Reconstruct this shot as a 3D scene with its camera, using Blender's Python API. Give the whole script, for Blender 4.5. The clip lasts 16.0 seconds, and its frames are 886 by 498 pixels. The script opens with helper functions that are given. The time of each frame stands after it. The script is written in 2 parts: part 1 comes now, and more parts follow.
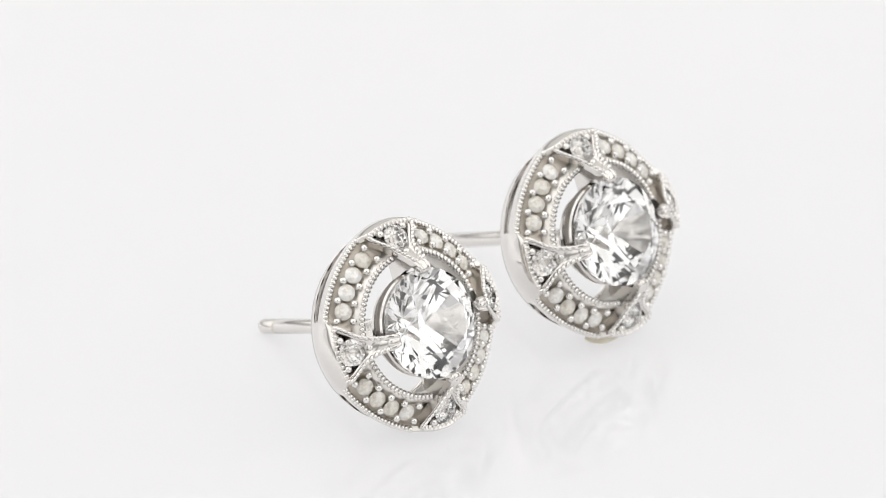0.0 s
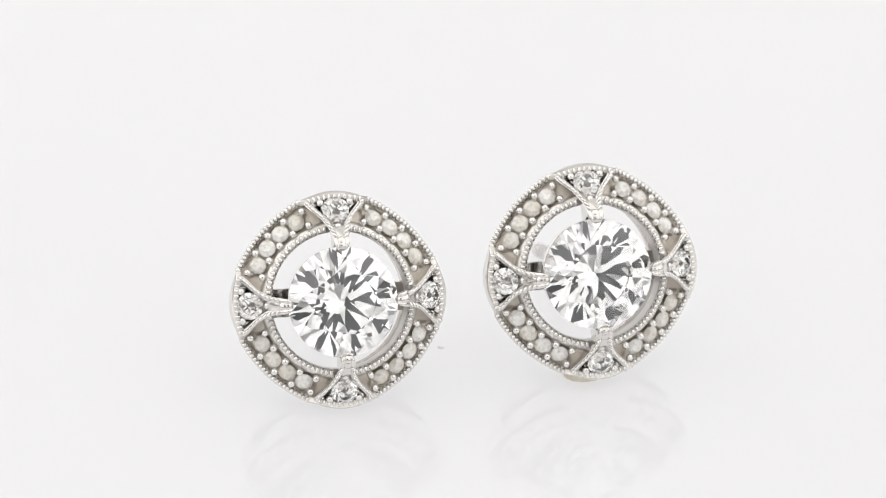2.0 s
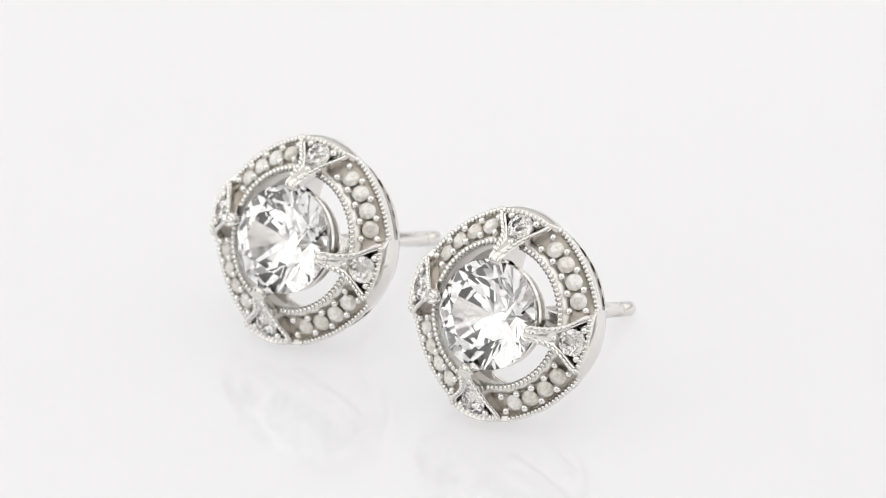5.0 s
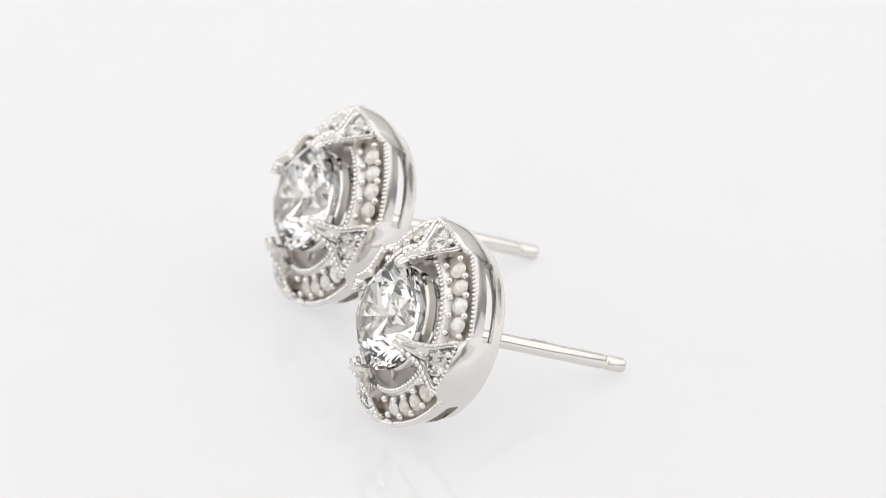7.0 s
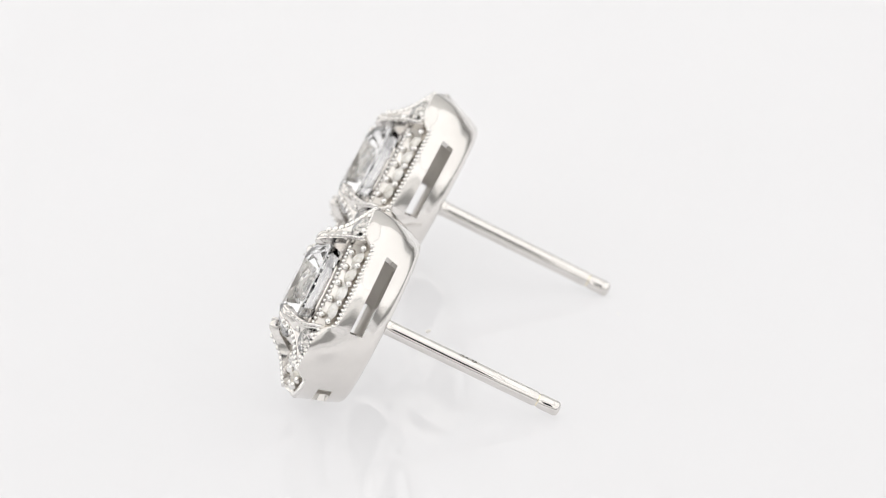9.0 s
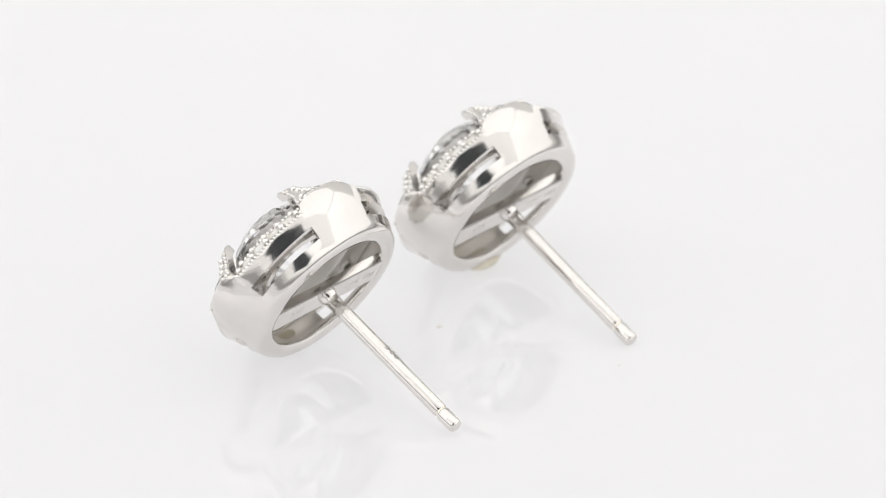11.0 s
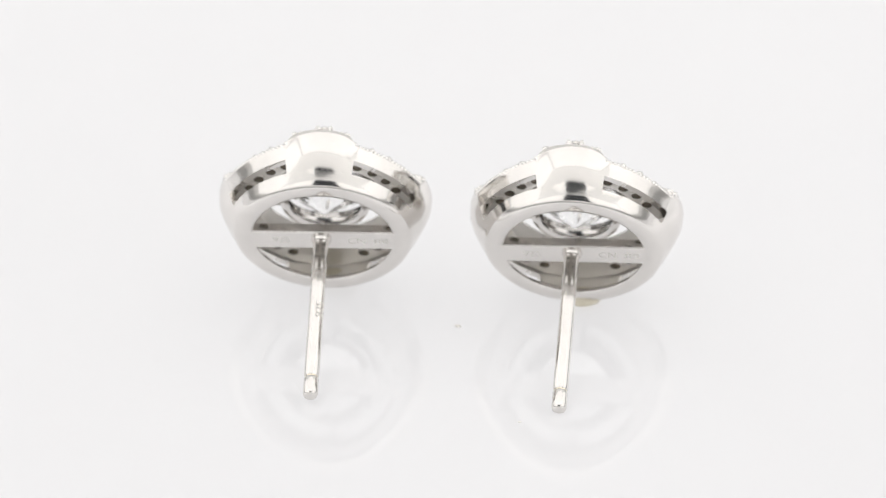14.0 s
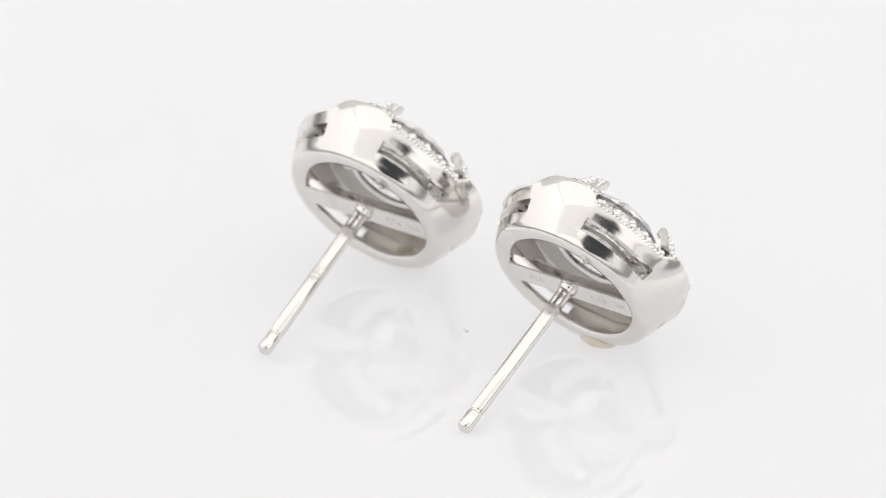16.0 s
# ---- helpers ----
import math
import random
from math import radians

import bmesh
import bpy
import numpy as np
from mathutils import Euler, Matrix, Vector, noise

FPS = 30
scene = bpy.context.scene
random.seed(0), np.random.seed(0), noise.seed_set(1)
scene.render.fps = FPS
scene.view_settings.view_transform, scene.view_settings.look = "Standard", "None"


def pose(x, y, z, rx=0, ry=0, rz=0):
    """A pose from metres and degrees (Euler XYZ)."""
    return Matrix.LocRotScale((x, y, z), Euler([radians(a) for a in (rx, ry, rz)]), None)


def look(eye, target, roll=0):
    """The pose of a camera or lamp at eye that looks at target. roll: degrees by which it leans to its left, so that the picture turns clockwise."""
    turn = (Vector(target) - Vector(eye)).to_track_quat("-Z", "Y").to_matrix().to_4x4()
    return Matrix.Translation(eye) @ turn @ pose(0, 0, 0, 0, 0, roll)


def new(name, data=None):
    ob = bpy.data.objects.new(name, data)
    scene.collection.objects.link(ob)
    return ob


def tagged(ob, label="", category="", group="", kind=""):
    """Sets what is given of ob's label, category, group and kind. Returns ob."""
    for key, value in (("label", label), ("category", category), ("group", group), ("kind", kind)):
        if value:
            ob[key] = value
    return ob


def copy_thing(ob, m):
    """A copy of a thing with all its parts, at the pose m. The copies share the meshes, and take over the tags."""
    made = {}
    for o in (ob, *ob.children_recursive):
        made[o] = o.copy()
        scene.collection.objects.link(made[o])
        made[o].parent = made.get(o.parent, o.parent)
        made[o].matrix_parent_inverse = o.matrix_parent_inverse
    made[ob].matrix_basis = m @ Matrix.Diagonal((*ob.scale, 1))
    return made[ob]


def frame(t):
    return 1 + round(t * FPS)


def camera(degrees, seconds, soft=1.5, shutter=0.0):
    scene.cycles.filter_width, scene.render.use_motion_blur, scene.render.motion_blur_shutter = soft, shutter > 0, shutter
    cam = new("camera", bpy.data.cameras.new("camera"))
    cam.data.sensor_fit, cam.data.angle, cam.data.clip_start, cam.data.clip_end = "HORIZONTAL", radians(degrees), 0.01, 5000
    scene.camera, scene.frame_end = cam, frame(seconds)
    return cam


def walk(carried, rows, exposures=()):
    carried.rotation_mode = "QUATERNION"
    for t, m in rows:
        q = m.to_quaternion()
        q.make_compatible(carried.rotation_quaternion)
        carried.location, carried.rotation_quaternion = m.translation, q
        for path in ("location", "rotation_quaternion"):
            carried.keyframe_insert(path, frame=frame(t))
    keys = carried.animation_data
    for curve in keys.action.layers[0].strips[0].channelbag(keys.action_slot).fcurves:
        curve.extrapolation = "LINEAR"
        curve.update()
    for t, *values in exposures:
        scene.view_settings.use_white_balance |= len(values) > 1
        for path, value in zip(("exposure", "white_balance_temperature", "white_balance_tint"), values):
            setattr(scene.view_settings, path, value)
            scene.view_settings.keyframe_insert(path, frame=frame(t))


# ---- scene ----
# ---- camera: it stands still over the front of the turntable ----
cam = camera(8.0, 16.0, soft=0.7)
cam.data.dof.use_dof = True
cam.data.dof.focus_distance = 0.3175
cam.data.dof.aperture_fstop = 64.0
EYE = pose(0, -0.28169, 0.16618, 60.252, 0, 0.049)
walk(cam, [(0.0, EYE), (16.0, EYE)])

# ---- light: a white light tent with a softbox above, a dim room behind the camera ----
scene.view_settings.exposure = 0.0
world = bpy.data.worlds.new("room_light")
scene.world = world
world.use_nodes = True
world.node_tree.nodes["Background"].inputs[0].default_value = (0.9, 0.95, 1.0, 1)
world.node_tree.nodes["Background"].inputs[1].default_value = 0.07


def softbox(name, m, sx, sy, watts, colour):
    d = bpy.data.lights.new(name, "AREA")
    d.shape, d.size, d.size_y, d.energy, d.color = "RECTANGLE", sx, sy, watts, colour
    ob = new(name, d)
    ob.matrix_world = m
    return ob


LAMP = (1.0, 0.985, 0.975)
softbox("top_softbox", look((0, 0.08, 0.51), (0, 0.08, 0)), 0.78, 0.66, 1.08, LAMP)
softbox("side_softbox_left", look((-0.39, 0.08, 0.28), (0, 0.08, 0.28)), 0.66, 0.43, 0.54, LAMP)
softbox("side_softbox_right", look((0.39, 0.08, 0.28), (0, 0.08, 0.28)), 0.66, 0.43, 0.54, LAMP)
# unseen fill panels round the lens opening, added to brighten the front
softbox("front_softbox_high", look((0, -0.25, 0.37), (0, 0, 0.37)), 0.78, 0.26, 0.185, LAMP)
softbox("front_softbox_low", look((0, -0.25, 0.072), (0, 0, 0.072)), 0.78, 0.04, 0.038, LAMP)
softbox("front_softbox_left", look((-0.237, -0.25, 0.166), (-0.237, 0, 0.166)), 0.3, 0.13, 0.078, LAMP)
softbox("front_softbox_right", look((0.237, -0.25, 0.166), (0.237, 0, 0.166)), 0.3, 0.13, 0.078, LAMP)
# small bright unseen lamps, added so that the stones and beads sparkle
softbox("led_lamp_left", look((-0.13, -0.1, 0.49), (0, 0, 0)), 0.006, 0.006, 0.0014, (1.0, 0.99, 0.98))
softbox("led_lamp_right", look((0.15, -0.04, 0.49), (0, 0, 0)), 0.006, 0.006, 0.0014, (1.0, 0.99, 0.98))
softbox("led_lamp_back", look((0.02, 0.2, 0.49), (0, 0, 0)), 0.006, 0.006, 0.0014, (1.0, 0.99, 0.98))


# ---- materials ----
def material(name):
    m = bpy.data.materials.new(name)
    m.use_nodes = True
    return m, m.node_tree, m.node_tree.nodes["Principled BSDF"]


def noise_of(tree, scale, detail=3.0, rough=0.55):
    co = tree.nodes.new("ShaderNodeTexCoord")
    n = tree.nodes.new("ShaderNodeTexNoise")
    n.inputs["Scale"].default_value, n.inputs["Detail"].default_value, n.inputs["Roughness"].default_value = scale, detail, rough
    tree.links.new(co.outputs["Object"], n.inputs["Vector"])
    return n


def ramp_of(tree, source, stops):
    r = tree.nodes.new("ShaderNodeValToRGB")
    while len(r.color_ramp.elements) < len(stops):
        r.color_ramp.elements.new(0.5)
    for e, (p, c) in zip(r.color_ramp.elements, stops):
        e.position, e.color = p, (*c, 1) if len(c) == 3 else (c[0], c[0], c[0], 1)
    tree.links.new(source, r.inputs[0])
    return r


def bump_of(tree, bsdf, source, strength, distance):
    b = tree.nodes.new("ShaderNodeBump")
    b.inputs["Strength"].default_value, b.inputs["Distance"].default_value = strength, distance
    tree.links.new(source, b.inputs["Height"])
    tree.links.new(b.outputs[0], bsdf.inputs["Normal"])


def silver(name, colour, rough, wear):
    """Polished rhodium-plated silver: soft casting waves, fine polishing marks."""
    m, tree, b = material(name)
    b.inputs["Metallic"].default_value = 1.0
    fine = noise_of(tree, 9000, 4)
    wide = noise_of(tree, 900, 3)
    c = ramp_of(tree, wide.outputs[0], [(0.3, tuple(v * 0.96 for v in colour)), (0.7, colour)])
    tree.links.new(c.outputs[0], b.inputs["Base Color"])
    r = ramp_of(tree, fine.outputs[0], [(0.3, (rough,)), (0.75, (rough + wear,))])
    tree.links.new(r.outputs[0], b.inputs["Roughness"])
    bump_of(tree, b, wide.outputs[0], 0.25, 0.00003)
    return m


def gem(name, colour, ior, rough, clear, inner):
    """A cut stone; clear below 1 makes it milky with small inclusions."""
    m, tree, b = material(name)
    b.inputs["IOR"].default_value = ior
    b.inputs["Roughness"].default_value = rough
    b.inputs["Transmission Weight"].default_value = clear
    if clear < 1:
        n = noise_of(tree, 4000, 3)
        info = tree.nodes.new("ShaderNodeObjectInfo")
        mix = tree.nodes.new("ShaderNodeMixRGB")
        mix.inputs[1].default_value, mix.inputs[2].default_value = (*colour, 1), (*inner, 1)
        tree.links.new(info.outputs["Random"], mix.inputs[0])
        mul = tree.nodes.new("ShaderNodeMixRGB")
        mul.blend_type, mul.inputs[0].default_value = "MULTIPLY", 1.0
        c = ramp_of(tree, n.outputs[0], [(0.38, (0.84, 0.81, 0.75)), (0.52, (1, 1, 1))])
        tree.links.new(mix.outputs[0], mul.inputs[1])
        tree.links.new(c.outputs[0], mul.inputs[2])
        tree.links.new(mul.outputs[0], b.inputs["Base Color"])
        t = ramp_of(tree, info.outputs["Random"], [(0.0, (clear * 0.6,)), (1.0, (min(1, clear * 1.3),))])
        tree.links.new(t.outputs[0], b.inputs["Transmission Weight"])
    else:
        b.inputs["Base Color"].default_value = (*colour, 1)
    return m


SILVER = silver("polished_silver", (0.765, 0.742, 0.717), 0.085, 0.05)
SILVER_INSIDE = silver("cast_silver", (0.92, 0.895, 0.86), 0.42, 0.1)
SILVER_BEAD = silver("bead_silver", (0.82, 0.805, 0.785), 0.05, 0.04)
# dark colour that stands for the shade inside the setting holes
HOLE_SHADE, _t, _b = material("hole_shade")
_b.inputs["Metallic"].default_value, _b.inputs["Roughness"].default_value = 0.6, 0.5
_c = ramp_of(_t, noise_of(_t, 3000).outputs[0], [(0.3, (0.10, 0.085, 0.065)), (0.7, (0.22, 0.19, 0.15))])
_t.links.new(_c.outputs[0], _b.inputs["Base Color"])
# darker, browner copy for the sunk bed: tarnish and painted shade together
RECESS = silver("tarnish_shade_silver", (0.56, 0.515, 0.455), 0.34, 0.15)
CLEAR_STONE = gem("white_sapphire", (1, 1, 1), 2.0, 0.0, 1.0, (1, 1, 1))
ACCENT_STONE = gem("accent_diamond", (1.0, 0.995, 0.98), 2.2, 0.0, 1.0, (1, 1, 1))
MILKY_STONE = gem("milky_diamond", (1.0, 0.99, 0.96), 2.4, 0.0, 0.28, (1.0, 0.96, 0.87))
GOLD_WELD = silver("pale_solder", (0.86, 0.80, 0.66), 0.2, 0.08)

# backlight put in as emission; the low base colour weakens contact shade
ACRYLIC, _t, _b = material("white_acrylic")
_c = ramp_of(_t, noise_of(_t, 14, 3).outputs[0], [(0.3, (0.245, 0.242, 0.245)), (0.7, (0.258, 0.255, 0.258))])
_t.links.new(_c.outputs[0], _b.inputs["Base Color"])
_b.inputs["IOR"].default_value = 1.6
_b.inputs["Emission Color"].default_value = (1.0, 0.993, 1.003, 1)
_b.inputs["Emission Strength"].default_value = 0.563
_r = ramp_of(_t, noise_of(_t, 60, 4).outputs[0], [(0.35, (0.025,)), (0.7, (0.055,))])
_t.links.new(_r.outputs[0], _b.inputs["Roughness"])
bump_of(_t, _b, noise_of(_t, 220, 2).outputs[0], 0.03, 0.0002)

FABRIC, _t, _b = material("white_tent_fabric")
_b.inputs["Roughness"].default_value = 0.9
_c = ramp_of(_t, noise_of(_t, 30).outputs[0], [(0.3, (0.80, 0.80, 0.795)), (0.7, (0.84, 0.838, 0.83))])
_t.links.new(_c.outputs[0], _b.inputs["Base Color"])
bump_of(_t, _b, noise_of(_t, 900).outputs[0], 0.2, 0.0005)

# for the unseen floor and bands that darken reflections in the metal
SKIRT, _t, _b = material("grey_fabric")
_b.inputs["Roughness"].default_value = 0.9
_c = ramp_of(_t, noise_of(_t, 40).outputs[0], [(0.3, (0.46, 0.46, 0.46)), (0.7, (0.52, 0.52, 0.515))])
_t.links.new(_c.outputs[0], _b.inputs["Base Color"])
bump_of(_t, _b, noise_of(_t, 900).outputs[0], 0.2, 0.0005)

PUTTY, _t, _b = material("yellow_wax")
_b.inputs["Roughness"].default_value = 0.35
_b.inputs["Transmission Weight"].default_value = 0.25
_c = ramp_of(_t, noise_of(_t, 1500).outputs[0], [(0.3, (0.66, 0.60, 0.45)), (0.7, (0.80, 0.75, 0.62))])
_t.links.new(_c.outputs[0], _b.inputs["Base Color"])

DUST, _t, _b = material("beige_lint")
_b.inputs["Roughness"].default_value = 0.9
_c = ramp_of(_t, noise_of(_t, 6000).outputs[0], [(0.3, (0.84, 0.81, 0.76)), (0.7, (0.92, 0.90, 0.87))])
_t.links.new(_c.outputs[0], _b.inputs["Base Color"])


# ---- mesh helpers; shapes are given in millimetres ----
MM = 0.001


def mesh_of(name, verts, faces, mat, smooth=True, angle=None):
    me = bpy.data.meshes.new(name)
    me.from_pydata([tuple(c * MM for c in v) for v in verts], [], faces)
    bm = bmesh.new()
    bm.from_mesh(me)
    bmesh.ops.remove_doubles(bm, verts=bm.verts, dist=1e-7)
    bmesh.ops.recalc_face_normals(bm, faces=bm.faces)
    for f in bm.faces:
        f.smooth = smooth
    if angle:
        for e in bm.edges:
            e.smooth = not (len(e.link_faces) == 2 and e.calc_face_angle(0) > radians(angle))
    bm.to_mesh(me)
    bm.free()
    me.materials.append(mat)
    return me


def part(name, me, parent, label="", m=None):
    ob = new(name, me)
    ob.parent = parent
    if m is not None:
        ob.matrix_basis = m
    return tagged(ob, label)


def at(x, y, z, spin=0.0, tilt=0.0):
    """A pose in millimetres: turned by spin about z, then leaning outwards by tilt."""
    return Matrix.Translation((x * MM, y * MM, z * MM)) @ pose(0, 0, 0, 0, 0, spin) @ pose(0, 0, 0, 0, tilt, 0)


def polar(r, deg, z):
    return (r * math.cos(radians(deg)), r * math.sin(radians(deg)), z)


def loft(sections, closed_ring=False, caps=True):
    """Verts and faces of a skin over equal closed sections."""
    n, k = len(sections), len(sections[0])
    verts = [v for s in sections for v in s]
    faces = []
    for i in range(n if closed_ring else n - 1):
        a, b = i * k, ((i + 1) % n) * k
        for j in range(k):
            faces.append((a + j, a + (j + 1) % k, b + (j + 1) % k, b + j))
    if caps and not closed_ring:
        faces += [tuple(range(k)), tuple(range((n - 1) * k, n * k))]
    return verts, faces


def lathe(profile, n=48):
    """A closed profile of (r, z) turned about z."""
    return loft([[polar(r, 360 * i / n, z) for r, z in profile] for i in range(n)], closed_ring=True)


def ball(r, nu=8, nv=5, sq=1.0):
    verts, faces = [(0, 0, r * sq), (0, 0, -r * sq)], []
    for j in range(1, nv):
        a = math.pi * j / nv
        verts += [(r * math.sin(a) * math.cos(2 * math.pi * i / nu), r * math.sin(a) * math.sin(2 * math.pi * i / nu), r * sq * math.cos(a)) for i in range(nu)]
    for i in range(nu):
        k = (i + 1) % nu
        faces.append((0, 2 + i, 2 + k))
        for j in range(nv - 2):
            a, b = 2 + j * nu, 2 + (j + 1) * nu
            faces.append((a + i, b + i, b + k, a + k))
        e = 2 + (nv - 2) * nu
        faces.append((1, e + k, e + i))
    return verts, faces


def merged(pieces):
    verts, faces = [], []
    for v, f in pieces:
        o = len(verts)
        verts += v
        faces += [tuple(i + o for i in q) for q in f]
    return verts, faces


def moved(shape, m):
    """Verts in mm under a matrix whose translation is in mm."""
    return [tuple(m @ Vector(v)) for v in shape[0]], shape[1]


def brilliant(name, d, mat, table=0.57, crown=34.5, pavilion=41.0, girdle=0.03, halves=True):
    """A round brilliant of diameter d, cut as the meeting of its facet planes; the girdle lies at z = 0."""
    R = d / 2
    planes = []
    ct, pt = math.tan(radians(crown)), math.tan(radians(pavilion))
    g = girdle * d / 2
    c8, c16 = math.cos(math.pi / 8), math.cos(math.pi / 16)
    h_table = (1 - table) * R * ct
    planes.append((Vector((0, 0, 1)), h_table + g))

    def facet(az, slope, r_edge, z_edge, up):
        n = Vector((math.cos(az) * math.sin(slope), math.sin(az) * math.sin(slope), math.cos(slope) * up))
        planes.append((n, n.dot(Vector((r_edge * math.cos(az), r_edge * math.sin(az), z_edge)))))

    r_star, r_low = 0.76, 0.19
    z_star = (1 - r_star * c8) * ct
    upper = math.atan(z_star / (c16 * (1 - r_star)))
    lower = math.atan((1 - r_low * c8) * pt / (c16 * (1 - r_low)))
    star_slope = math.atan(((1 - table) * ct - z_star) / (r_star - table * c8))
    for k in range(8):
        az = k * math.pi / 4
        facet(az, radians(crown), R, g, 1)
        facet(az, radians(pavilion), R, -g, -1)
        if halves:
            star = az + math.pi / 8
            facet(star, star_slope, table * R * c8, h_table + g, 1)
            for s in (-1, 1):
                facet(star + s * math.pi / 16, upper, R * c16, g, 1)
                facet(star + s * math.pi / 16, lower, R * c16, -g, -1)
    for k in range(32):
        az = (k + 0.5) * math.pi / 16
        planes.append((Vector((math.cos(az), math.sin(az), 0)), R * 0.985))
    N = np.array([tuple(p[0]) for p in planes])
    D = np.array([p[1] for p in planes])
    idx = np.array([(i, j, k) for i in range(len(N)) for j in range(i) for k in range(j)])
    A = N[idx]
    det = np.linalg.det(A)
    ok = np.abs(det) > 1e-4
    P = np.linalg.solve(A[ok], D[idx[ok]][..., None])[..., 0]
    inside = (P @ N.T <= D + 1e-6 * d).all(axis=1)
    P = np.unique(np.round(P[inside], 5), axis=0)
    bm = bmesh.new()
    for p in P:
        bm.verts.new(tuple(float(c) * MM for c in p))
    bmesh.ops.convex_hull(bm, input=bm.verts)
    bmesh.ops.dissolve_limit(bm, angle_limit=radians(0.8), verts=bm.verts, edges=bm.edges)
    bmesh.ops.recalc_face_normals(bm, faces=bm.faces)
    me = bpy.data.meshes.new(name)
    bm.to_mesh(me)
    bm.free()
    me.materials.append(mat)
    return me


# ---- turntable and tent ----
def plain_box(name, x0, x1, y0, y1, z0, z1, mat, kind_label):
    v = [(x, y, z) for x in (x0, x1) for y in (y0, y1) for z in (z0, z1)]
    f = [(0, 1, 3, 2), (4, 6, 7, 5), (0, 4, 5, 1), (2, 3, 7, 6), (0, 2, 6, 4), (1, 5, 7, 3)]
    ob = new(name, mesh_of(name, [tuple(c * 1000 for c in p) for p in v], f, mat, smooth=False))
    return tagged(ob, kind_label, "wall", kind="structure")


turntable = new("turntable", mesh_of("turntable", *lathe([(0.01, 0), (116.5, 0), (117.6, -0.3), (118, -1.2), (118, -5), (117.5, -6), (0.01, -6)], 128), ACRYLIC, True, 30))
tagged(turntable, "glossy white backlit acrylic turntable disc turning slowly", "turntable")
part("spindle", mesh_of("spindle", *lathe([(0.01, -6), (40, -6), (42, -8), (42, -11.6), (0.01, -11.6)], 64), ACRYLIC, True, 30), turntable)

# the front has an opening for the lens
HOLE_X, HOLE_Z0, HOLE_Z1 = 0.08, 0.095, 0.235
plain_box("wall_south_left", -0.40, -HOLE_X, -0.262, -0.256, -0.012, 0.52, FABRIC, "white fabric front of a light tent")
plain_box("wall_south_right", HOLE_X, 0.40, -0.262, -0.256, -0.012, 0.52, FABRIC, "white fabric front of a light tent")
plain_box("wall_south_low", -HOLE_X, HOLE_X, -0.262, -0.256, -0.012, HOLE_Z0, FABRIC, "white fabric below the opening of a light tent")
plain_box("wall_south_high", -HOLE_X, HOLE_X, -0.262, -0.256, HOLE_Z1, 0.52, FABRIC, "white fabric above the opening of a light tent")
# grey floor and low bands, unseen, added to give the metal dark reflections
plain_box("floor", -0.40, 0.40, -0.45, 0.42, -0.03, -0.012, SKIRT, "grey fabric floor of a light tent")
plain_box("trim_north", -0.397, 0.397, 0.413, 0.4185, -0.011, 0.03, SKIRT, "unseen grey band added for dark reflections in the metal")
plain_box("trim_west", -0.398, -0.393, -0.25, 0.412, -0.011, 0.03, SKIRT, "unseen grey band added for dark reflections in the metal")
plain_box("trim_east", 0.393, 0.398, -0.25, 0.412, -0.011, 0.03, SKIRT, "unseen grey band added for dark reflections in the metal")
plain_box("trim_south", -0.392, 0.392, -0.2555, -0.2505, -0.011, 0.03, SKIRT, "unseen grey band added for dark reflections in the metal")
plain_box("wall_north", -0.40, 0.40, 0.42, 0.43, -0.03, 0.52, FABRIC, "white fabric back of a light tent")
plain_box("wall_west", -0.41, -0.40, -0.45, 0.43, -0.03, 0.52, FABRIC, "white fabric side of a light tent")
plain_box("wall_east", 0.40, 0.41, -0.45, 0.43, -0.03, 0.52, FABRIC, "white fabric side of a light tent")
plain_box("ceiling", -0.41, 0.41, -0.45, 0.43, 0.52, 0.53, FABRIC, "white fabric top of a light tent")


# ---- the stud earrings ----
# local frame in millimetres: z runs from the tip of the post (0) to the face, y up, x to the right seen from the front
def near_claw(deg):
    """Degrees to the nearest of the four claws."""
    return abs((deg + 45) % 90 - 45)


def step(a, b, v):
    u = min(1, max(0, (v - a) / (b - a)))
    return u * u * (3 - 2 * u)


def outline(deg):
    """The soft square of the rim, as a factor of its radius."""
    a = radians(deg)
    return 0.999 + 0.033 * math.cos(4 * a) + 0.006 * math.cos(8 * a)


def dip_at(deg, r):
    """How far the sloping face falls between the claws, growing towards the rim."""
    return 0.24 * step(16.5, 22.0, near_claw(deg)) * step(3.8, 5.1, r)


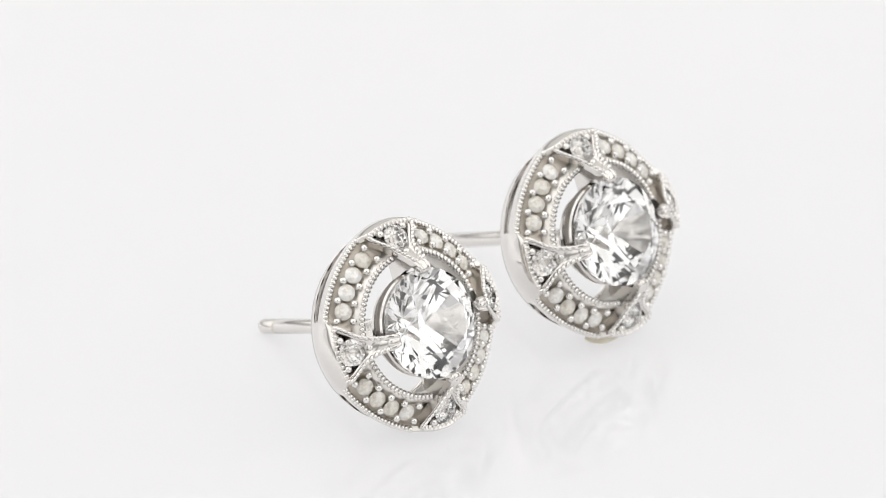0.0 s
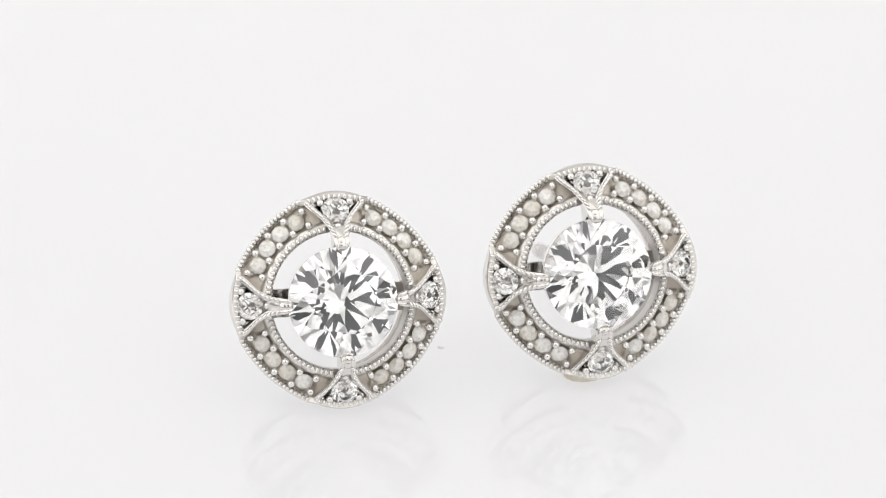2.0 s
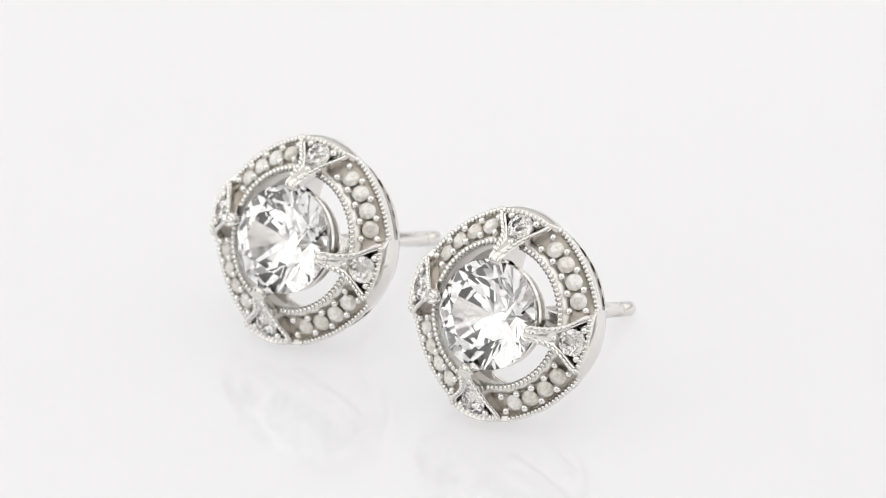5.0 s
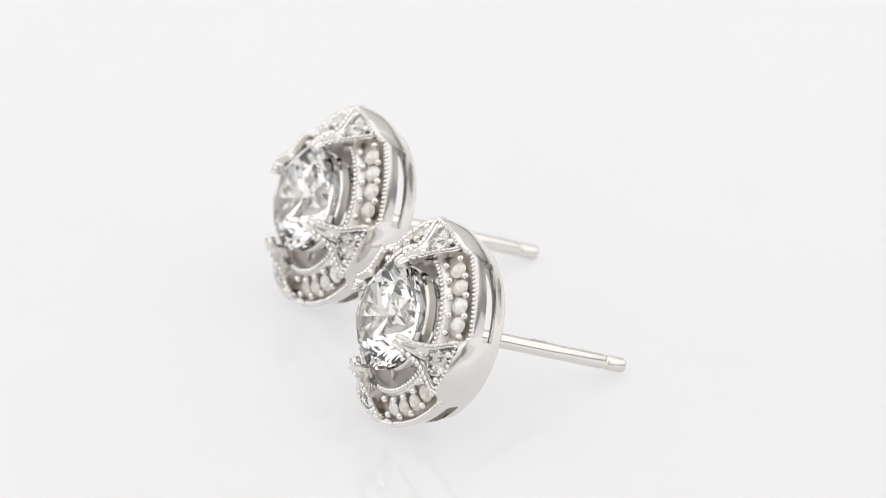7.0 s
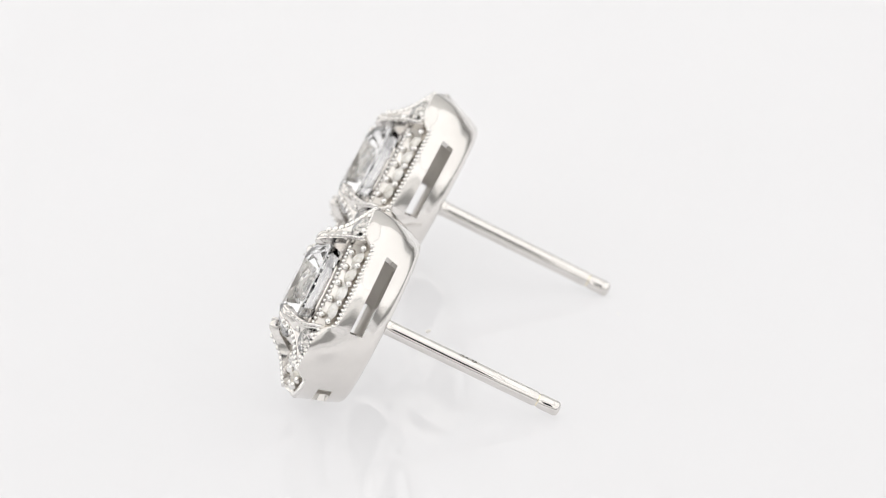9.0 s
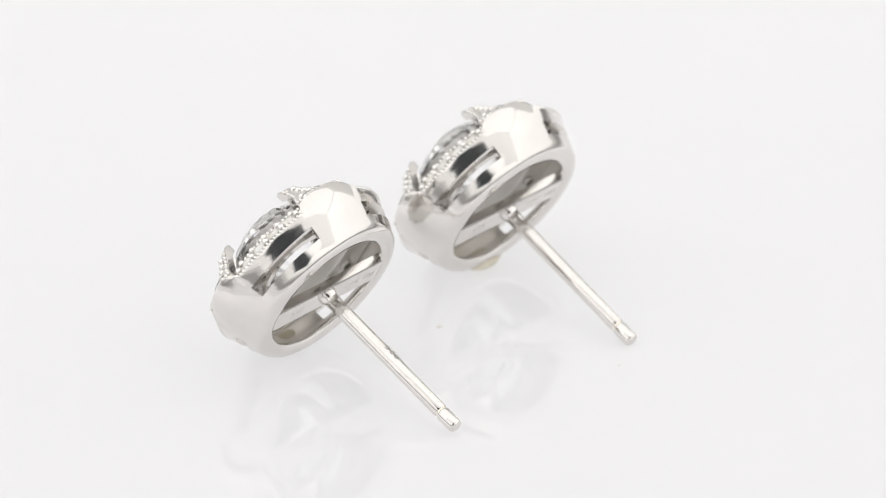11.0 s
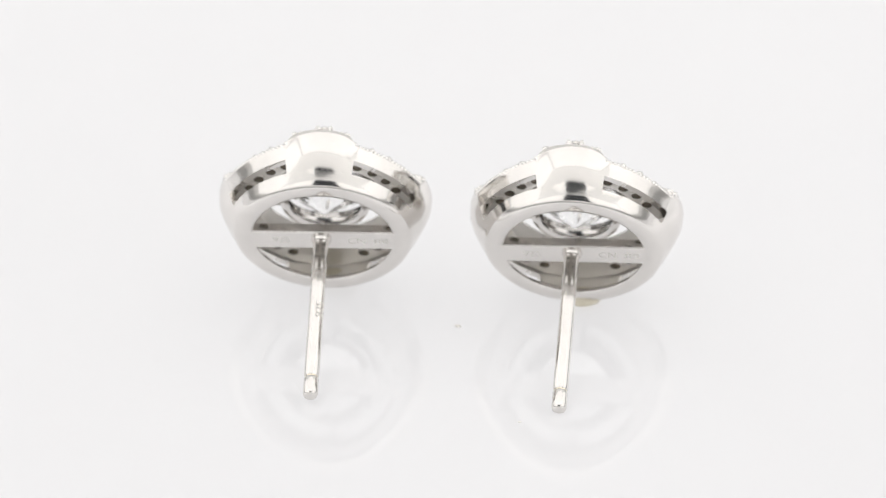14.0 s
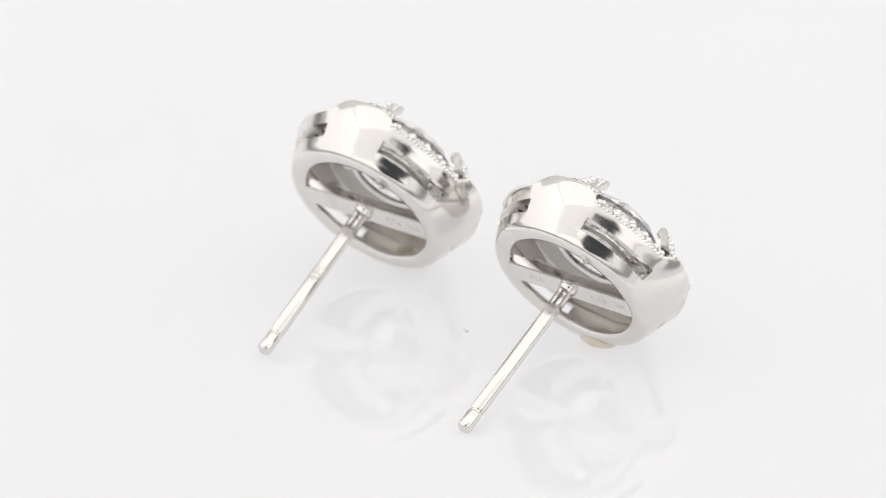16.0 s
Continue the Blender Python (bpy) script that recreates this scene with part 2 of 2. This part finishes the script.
def gallery_mesh():
    """The flared outer wall with its back rim and four slots; it rises into a lobe behind each claw."""
    loop = [(3.6, 10.06), (3.74, 9.95), (4.14, 9.9), (4.38, 9.98), (4.53, 10.14), (4.62, 10.37), (4.84, 10.78), (4.97, 11.12), (5.1, 11.46), (5.26, 11.9), (5.38, 12.25), (5.41, 12.38), (5.36, 12.46), (5.12, 12.42),
            (5.0, 12.0), (4.74, 11.46), (4.62, 11.12), (4.47, 10.78), (3.7, 10.3)]
    n, k = 288, len(loop)
    verts, faces = [], []
    for i in range(n):
        deg = 360 * i / n
        d = near_claw(deg)
        lobe = 1 - step(12.0, 21.5, d)
        swell = 0.35 + 0.65 * math.exp(-(d / 17) ** 2)
        for r, z in loop:
            h = step(10.0, 12.2, z)
            full = 0.05 * step(9.8, 10.1, z) * (1 - step(11.2, 12.3, z)) + (0.03 * math.sin(math.pi * (z - 10.35) / 2.0) if 10.35 < z < 12.35 else 0)
            rr = r * (1 + h * (outline(deg) - 1)) + swell * full - 0.13 * lobe * step(12.1, 12.42, z)
            verts.append(polar(rr, deg, z + 0.4 * lobe * step(12.0, 12.42, z) + 0.1 * swell * step(11.2, 12.2, z) - dip_at(deg, 9) * step(11.45, 12.3, z)))
    slot = [(19.5 if i < n / 2 else 26.5) < near_claw(360 * (i + 0.5) / n) for i in range(n)]
    lo, mid, hi, in_hi, in_mid, in_lo = 6, 7, 8, 15, 16, 17
    for i in range(n):
        a, b = i * k, ((i + 1) % n) * k
        for j in range(k):
            if slot[i] and j in (lo, mid, in_hi, in_mid):
                continue
            faces.append((a + j, a + (j + 1) % k, b + (j + 1) % k, b + j))
        if slot[i]:
            faces.append((a + lo, b + lo, b + in_lo, a + in_lo))
            faces.append((a + hi, b + hi, b + in_hi, a + in_hi))
        if slot[i] != slot[i - 1]:
            faces.append((a + lo, a + mid, a + in_mid, a + in_lo))
            faces.append((a + mid, a + hi, a + in_hi, a + in_mid))
    me = mesh_of("gallery", verts, faces, SILVER, True, 38)
    me.materials.append(SILVER_INSIDE)
    for p in me.polygons:
        c = p.center
        if p.normal.x * c.x + p.normal.y * c.y < 0 and c.z > 0.0104:
            p.material_index = 1
    return me


def halo_mesh():
    """The sloping ring that carries the small stones: two borders and a sunk bed between."""
    loop = [(5.3, 12.38), (5.2, 12.47), (5.08, 12.42), (5.0, 12.26), (4.0, 12.66), (3.92, 13.05), (3.8, 13.16), (3.56, 13.2), (3.48, 13.12), (3.46, 12.1), (3.52, 12.02), (3.64, 12.04), (3.72, 12.06), (4.85, 11.84), (5.08, 12.05)]
    out = []
    for i in range(144):
        deg = 2.5 * i
        out.append([polar(r * (1 + step(3.6, 5.0, r) * (outline(deg) - 1)), deg, z - dip_at(deg, r) * (1 if z > 12.2 else 0.5)) for r, z in loop])
    me = mesh_of("halo", *loft(out, closed_ring=True), SILVER_INSIDE, True, 38)
    # bed faces get the silver with tarnish and shade in its colour
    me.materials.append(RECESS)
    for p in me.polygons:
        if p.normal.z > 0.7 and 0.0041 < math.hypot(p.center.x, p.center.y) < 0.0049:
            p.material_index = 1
    return me


CLAW = [(5.22, 12.88, 1.54), (5.02, 13.0, 1.47), (4.8, 13.14, 1.32), (4.5, 13.34, 1.06), (4.2, 13.56, 0.8), (3.9, 13.84, 0.6), (3.6, 14.22, 0.47), (3.35, 14.58, 0.41), (3.12, 14.84, 0.38), (2.94, 14.94, 0.35), (2.8, 14.95, 0.31), (2.7, 14.9, 0.25), (2.63, 14.8, 0.17), (2.6, 14.7, 0.1)]


def claw_arm(r):
    """Height and half width of a claw at the radius r."""
    rs = [c[0] for c in CLAW][::-1]
    return float(np.interp(r, rs, [c[1] for c in CLAW][::-1])), float(np.interp(r, rs, [c[2] for c in CLAW][::-1]))


def claw_mesh():
    """A pointed trough: two raised arms that run from the rim into one prong over the centre stone."""
    out = []
    for r, z, w in CLAW:
        a = min(0.34, w * 0.55)
        dip = 0.6 * step(3.8, 4.35, r) * (1 - 0.45 * step(4.85, 5.2, r)) + 0.04
        deep = 0.95 if r > 3.6 else 0.7 - 0.15 * (1 - step(2.8, 3.5, r)) - 0.4 * (1 - step(2.6, 2.85, r))
        bow = step(3.8, 5.2, r) / 10.4
        e = min(0.06, w * 0.25)
        row = [(w, z - deep), (w + 0.01, z - e), (w - e, z), (w - a + e, z), (w - a, z - e), (w - a - 0.02, z - dip), (0.0, z - dip)]
        sec = [(r - bow * y * y, y, zz) for y, zz in row] + [(r - bow * y * y, -y, zz) for y, zz in row[-2::-1]]
        out.append(sec)
    tip = moved(ball(0.3, 14, 9), Matrix.Translation((2.98, 0, 14.62)) @ Matrix.Diagonal((1.2, 1.0, 0.8, 1)))
    strut = loft([[(x0, -w, z), (x0, w, z), (x1, w, z), (x1, -w, z)] for x0, x1, w, z in ((3.05, 3.4, 0.2, 14.45), (2.86, 3.5, 0.2, 13.5), (2.66, 3.5, 0.2, 13.0), (2.4, 3.48, 0.2, 12.5), (2.15, 3.45, 0.19, 12.35), (2.1, 3.4, 0.17, 12.2))])
    return mesh_of("claw", *merged([loft(out), tip, strut]), SILVER, True, 55)


def beading(parent, unit, points):
    """Milgrain: a row of small beads; each has a place and the way across the rim."""
    for p, across in points:
        part("milgrain_bead", unit, parent, "", at(*p, math.degrees(math.atan2(across[1], across[0]))))


def rim_points(q):
    """Beads on the outer rim of one quarter, from claw to claw, and on the inner rim."""
    pts = []
    n = 21
    for i in range(n):
        deg = 90 * q + 18.5 + 53 * (i + 0.5) / n
        pts.append((polar(5.27 * outline(deg), deg, 12.48 - dip_at(deg, 9)), polar(1, deg, 0)))
    n = 19
    for i in range(n):
        deg = 90 * q + 8 + 74 * (i + 0.5) / n
        pts.append((polar(3.67, deg, 13.2), polar(1, deg, 0)))
    return pts


def claw_points():
    """Beads along both arms and the base of one claw."""
    pts = []
    for s in (-1, 1):
        for i in range(10):
            r = 5.1 - 0.19 * i
            z, w = claw_arm(r)
            y = w - min(0.135, w * 0.3)
            pts.append(((r - step(3.8, 5.2, r) / 10.4 * y * y, s * y, z + 0.01), (0.65, s * 0.75)))
    for i in range(11):
        y = -1.3 + 2.6 * i / 10
        pts.append(((5.22 - y * y / 10.4, y, 12.9), (1, y / 5)))
    return pts


def post_mesh():
    """The post with its weld, a groove near the tip and a rounded end."""
    prof = [(0.001, 0.0), (0.22, 0.02), (0.34, 0.09), (0.385, 0.22), (0.385, 1.1), (0.355, 1.15), (0.325, 1.22), (0.355, 1.3), (0.392, 1.38), (0.392, 5.0), (0.392, 9.3), (0.4, 9.62), (0.46, 9.82), (0.52, 9.92), (0.52, 10.05), (0.001, 10.05)]
    return mesh_of("post", *loft([[polar(r, 15 * i, z) for r, z in prof] for i in range(24)], closed_ring=True), SILVER, True, 50)


def bar_mesh():
    """The flat bar across the back that carries the post."""
    w = [(-0.88, 10.04), (-0.82, 9.98), (0.5, 9.98), (0.56, 10.04), (0.56, 10.5), (-0.88, 10.5)]
    return mesh_of("bar", *loft([[(x, y, z) for y, z in w] for x in (-3.95, -2, 0, 2, 3.95)]), SILVER, True, 30)


def stamp(parent, text, size, m):
    """Stamped figures, cut from the built-in font."""
    cu = bpy.data.curves.new("stamp", "FONT")
    cu.body, cu.size, cu.extrude, cu.align_x, cu.align_y = text, size * MM, 0.004 * MM, "CENTER", "CENTER"
    tmp = new("stamp", cu)
    me = bpy.data.meshes.new_from_object(tmp.evaluated_get(bpy.context.evaluated_depsgraph_get()))
    bpy.data.objects.remove(tmp)
    me.materials.clear()
    me.materials.append(STAMP)
    return part("hallmark", me, parent, "faint stamped figures", m)


STAMP = silver("stamped_silver", (0.70, 0.68, 0.65), 0.34, 0.1)


def small_bar(name, sx, sy, mat):
    v = [(x, y, z) for x in (-sx, sx) for y in (-sy, sy) for z in (-0.012, 0.006)]
    return mesh_of(name, v, [(0, 1, 3, 2), (4, 6, 7, 5), (0, 4, 5, 1), (2, 3, 7, 6), (0, 2, 6, 4), (1, 5, 7, 3)], mat, False)


def build_earring():
    e = new("stud_earring")
    shift = Matrix.Translation((0.08 * MM, 0.0, -0.04 * MM))
    e.empty_display_size = 0.003
    part("gallery", gallery_mesh(), e, "flared polished silver wall with four open slots")
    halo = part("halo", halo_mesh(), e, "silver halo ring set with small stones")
    part("seat", mesh_of("seat", *lathe([(2.46, 13.42), (2.62, 13.46), (2.7, 13.36), (2.66, 12.96), (2.48, 12.88), (2.4, 13.0)], 64), SILVER, True, 35), e, "silver seat ring under the girdle of the centre stone")
    part("basket_ring", mesh_of("basket_ring", *lathe([(1.9, 12.2), (2.1, 12.12), (2.3, 12.2), (2.34, 12.4), (2.16, 12.5), (1.94, 12.42)], 64), SILVER, True, 35), e, "narrow silver ring low in the open basket")
    part("centre_stone", brilliant("centre_stone", 5.66, CLEAR_STONE), e, "large clear round brilliant-cut stone", at(0, 0, 14.05, 11))
    claw = claw_mesh()
    grain = mesh_of("milgrain_bead", *moved(ball(1.0, 8, 6), Matrix.Diagonal((0.19, 0.12, 0.155, 1))), SILVER_BEAD, True)
    rope = mesh_of("milgrain_bead", *moved(ball(1.0, 8, 6), Matrix.Diagonal((0.2, 0.1, 0.15, 1))), SILVER_BEAD, True)
    accent = brilliant("accent_stone", 1.38, ACCENT_STONE, table=0.55)
    small = brilliant("halo_stone", 0.88, MILKY_STONE, table=0.5, crown=38)
    bead = mesh_of("bead", *ball(0.2, 12, 8), SILVER_BEAD, True)
    cup = mesh_of("setting_hole", *lathe([(0.28, 0.0), (0.33, 0.0), (0.33, 0.2), (0.28, 0.2)], 16), SILVER_INSIDE, True, 40)
    # disc that closes a setting hole, painted dark as its inner shade
    pit = mesh_of("pit", *lathe([(0.001, 0.0), (0.275, 0.0), (0.275, 0.06), (0.001, 0.06)], 16), HOLE_SHADE, True, 40)
    for q in range(4):
        turn = pose(0, 0, 0, 0, 0, 90 * q)
        c = part("claw", claw, e, "", turn)
        beading(c, rope, claw_points())
        part("accent_stone", accent, c, "", at(4.6, 0, 13.22, 0, 24) @ pose(0, 0, 0, 0, 0, 17 * q))
        for x, y, z in ((4.95, 0.74, 13.0), (4.95, -0.74, 13.0), (3.78, 0.0, 13.72)):
            part("bead", bead, c, "", at(x, y, z))
        beading(halo, grain, rim_points(q))
        for k in range(4):
            deg = 90 * q + 26.1 + 12.6 * k
            part("halo_stone", small, halo, "", at(*polar(4.48, deg, 12.8 - dip_at(deg, 4.48)), deg, 28) @ pose(0, 0, 0, 0, 0, 31 * k + 50 * q))
            hole = part("setting_hole", cup, halo, "", at(*polar(4.2, deg, 11.78), deg))
            part("pit", pit, hole, "", at(0, 0, 0.03))
        for k in range(5):
            deg = 90 * q + 19.8 + 12.6 * k
            for r, z in ((4.84, 12.78), (4.12, 13.08)):
                part("bead", bead, halo, "", at(*polar(r, deg, z - dip_at(deg, r))))
    bar = part("bar", bar_mesh(), e, "flat silver bar across the open back")
    post = part("post", post_mesh(), e, "thin straight silver post with a grooved tip", shift)
    part("groove", mesh_of("groove", *lathe([(0.25, 1.15), (0.345, 1.17), (0.335, 1.22), (0.345, 1.29), (0.25, 1.3)], 20), GOLD_WELD, True), post, "pale yellow ring in the groove")
    flip = pose(0, 0, 0, 0, 180, 0)
    mark = small_bar("mark", 0.07, 0.17, STAMP)
    for x in (-2.72, -2.93, -3.14, -3.3):
        part("mark", mark, bar, "", at(x, -0.16, 9.975) @ flip)
    stamp(bar, "925", 0.62, at(2.15, -0.16, 9.978) @ flip)
    stamp(bar, "CN", 0.66, at(-1.75, -0.16, 9.978) @ flip)
    return tagged(e, "round halo stud earring in silver with clear stones", "earring", "pair of earrings")


EARRING_A = pose(-0.009418, 0.000964, -0.00008, 90 - 25.8, 0, 43.215) @ pose(-0.00017, -0.00008, 0, 0, 0, -2.026)
EARRING_B = pose(-0.000308, 0.009631, 0.00026, 90 - 24.95, 0, 45.212) @ pose(-0.00010, -0.00005, 0, 0, 0, -0.867)


def bent(ob, deg):
    """Lean the post of an earring about its weld."""
    weld = Matrix.Translation((0, 0, 9.9 * MM))
    for c in ob.children:
        if c.name.startswith("post"):
            c.matrix_basis = weld @ pose(0, 0, 0, deg, 0, 0) @ weld.inverted() @ c.matrix_basis
            return c


earring_a = build_earring()
earring_b = copy_thing(earring_a, EARRING_B)
earring_a.matrix_basis = EARRING_A
bent(earring_a, 2.5)
post_b = bent(earring_b, 1.2)
stamp(post_b, "925", 0.68, pose(0, 0, 0, 0, 0, 35) @ Matrix.Translation((0, 0.397 * MM, 5.3 * MM)) @ pose(0, 0, 0, -90, 0, 0) @ pose(0, 0, 0, 0, 0, -90))


def wax_mesh(name, seed):
    v, f = ball(1.0, 16, 10)
    out = []
    for x, y, z in v:
        k = 1 + 0.16 * noise.noise(Vector((x * 1.4 + seed, y * 1.4, z * 1.4)))
        out.append((x * k * 1.15, y * k * 0.75, max(z * k, -0.55) * 0.42))
    return mesh_of(name, out, f, PUTTY, True)


def wax(mesh_name, seed, owner, x, y, z, spin):
    ob = new("wax_dot", wax_mesh(mesh_name, seed))
    p = owner @ Vector((x * MM, y * MM, z * MM))
    ob.matrix_basis = Matrix.Translation((p.x, p.y, 0.23 * MM)) @ pose(0, 0, 0, 0, 0, spin)
    return tagged(ob, "small pressed dot of yellowish wax under an earring", "wax", "wax dots")


wax_a = wax("wax_dot", 3.0, EARRING_A, -0.1, -4.9, 10.2, 42)
wax_b = wax("wax_dot", 8.0, EARRING_B, -0.4, -5.0, 11.35, 45)


def lint(x, y, r, spin):
    v, f = ball(r, 8, 5)
    out = [(a * (1.6 + 0.5 * noise.noise(Vector((a * 9, b * 9, spin)))), b * (1 + 0.6 * noise.noise(Vector((b * 9, a * 9, spin)))), max(c * 0.4, -r * 0.2)) for a, b, c in v]
    ob = new("dust_speck", mesh_of("dust_speck", out, f, DUST, True))
    ob.matrix_basis = Matrix.Translation((x * MM, y * MM, 0.02 * MM)) @ pose(0, 0, 0, 0, 0, spin)
    return tagged(ob, "tiny beige speck of lint on white acrylic", "dust", "dust specks")


SPECKS = [lint(0.36, -1.08, 0.13, 20), lint(-8.81, 2.99, 0.06, 75)]


# ---- what turns: the table carries the earrings round, with a slight wobble of its bearing ----
WOBBLE_X = [0.5, 0.0, -1.2, -2.9, -2.9, -2.4, -3.8, -2.3, -0.3, -0.2, 0.4, 0.2, 0.1, -0.4, -1.2, -0.7, -1.0, -2.6, -3.8, -3.4, -2.9, -2.5, -2.0, -1.8, -1.2, -1.7, -1.3, -0.8, -1.2, -0.8, -0.1, -1.8, -1.7]
WOBBLE_Y = [7.4, 6.7, 5.6, 3.1, 0.6, -1.4, -2.8, -3.7, -3.6, -3.8, -3.5, -3.3, -2.7, -0.2, 2.5, 4.3, 5.0, 4.1, 3.5, 2.8, 2.2, 1.6, 0.9, 0.0, -2.3, -3.8, -3.1, -1.7, -0.4, 0.9, 0.0, 0.9, 0.5]

WOBBLE_TURN = [0.0, 0.1, 0.17, 0.14, -0.01, -0.18, -0.25, -0.23, -0.18, -0.07, 0.0, 0.04, 0.04, 0.01, -0.05, -0.17, -0.29, -0.34, -0.3, -0.18, -0.07, 0.02, 0.11, 0.14, 0.07, -0.04, -0.11, -0.04, 0.1, 0.24, 0.36, 0.41, 0.38]


def table_at(t):
    i = round(t * 2)
    deg = 16.169316 * t + sum(a * math.sin((k + 1) * math.pi * t / 16) for k, a in enumerate((0.583934, -0.976728, 0.284766, -0.191055, 0.183823))) + WOBBLE_TURN[i]
    return Matrix.Translation((WOBBLE_X[i] / 35.2 * MM, 0, -WOBBLE_Y[i] / 30.6 * MM)) @ pose(0, 0, 0, 0, 0, -deg)


def motions():
    for ob in (turntable, earring_a, earring_b, wax_a, wax_b, *SPECKS):
        start = ob.matrix_basis.copy()
        walk(ob, [(i / 2, table_at(i / 2) @ start) for i in range(33)])


motions()
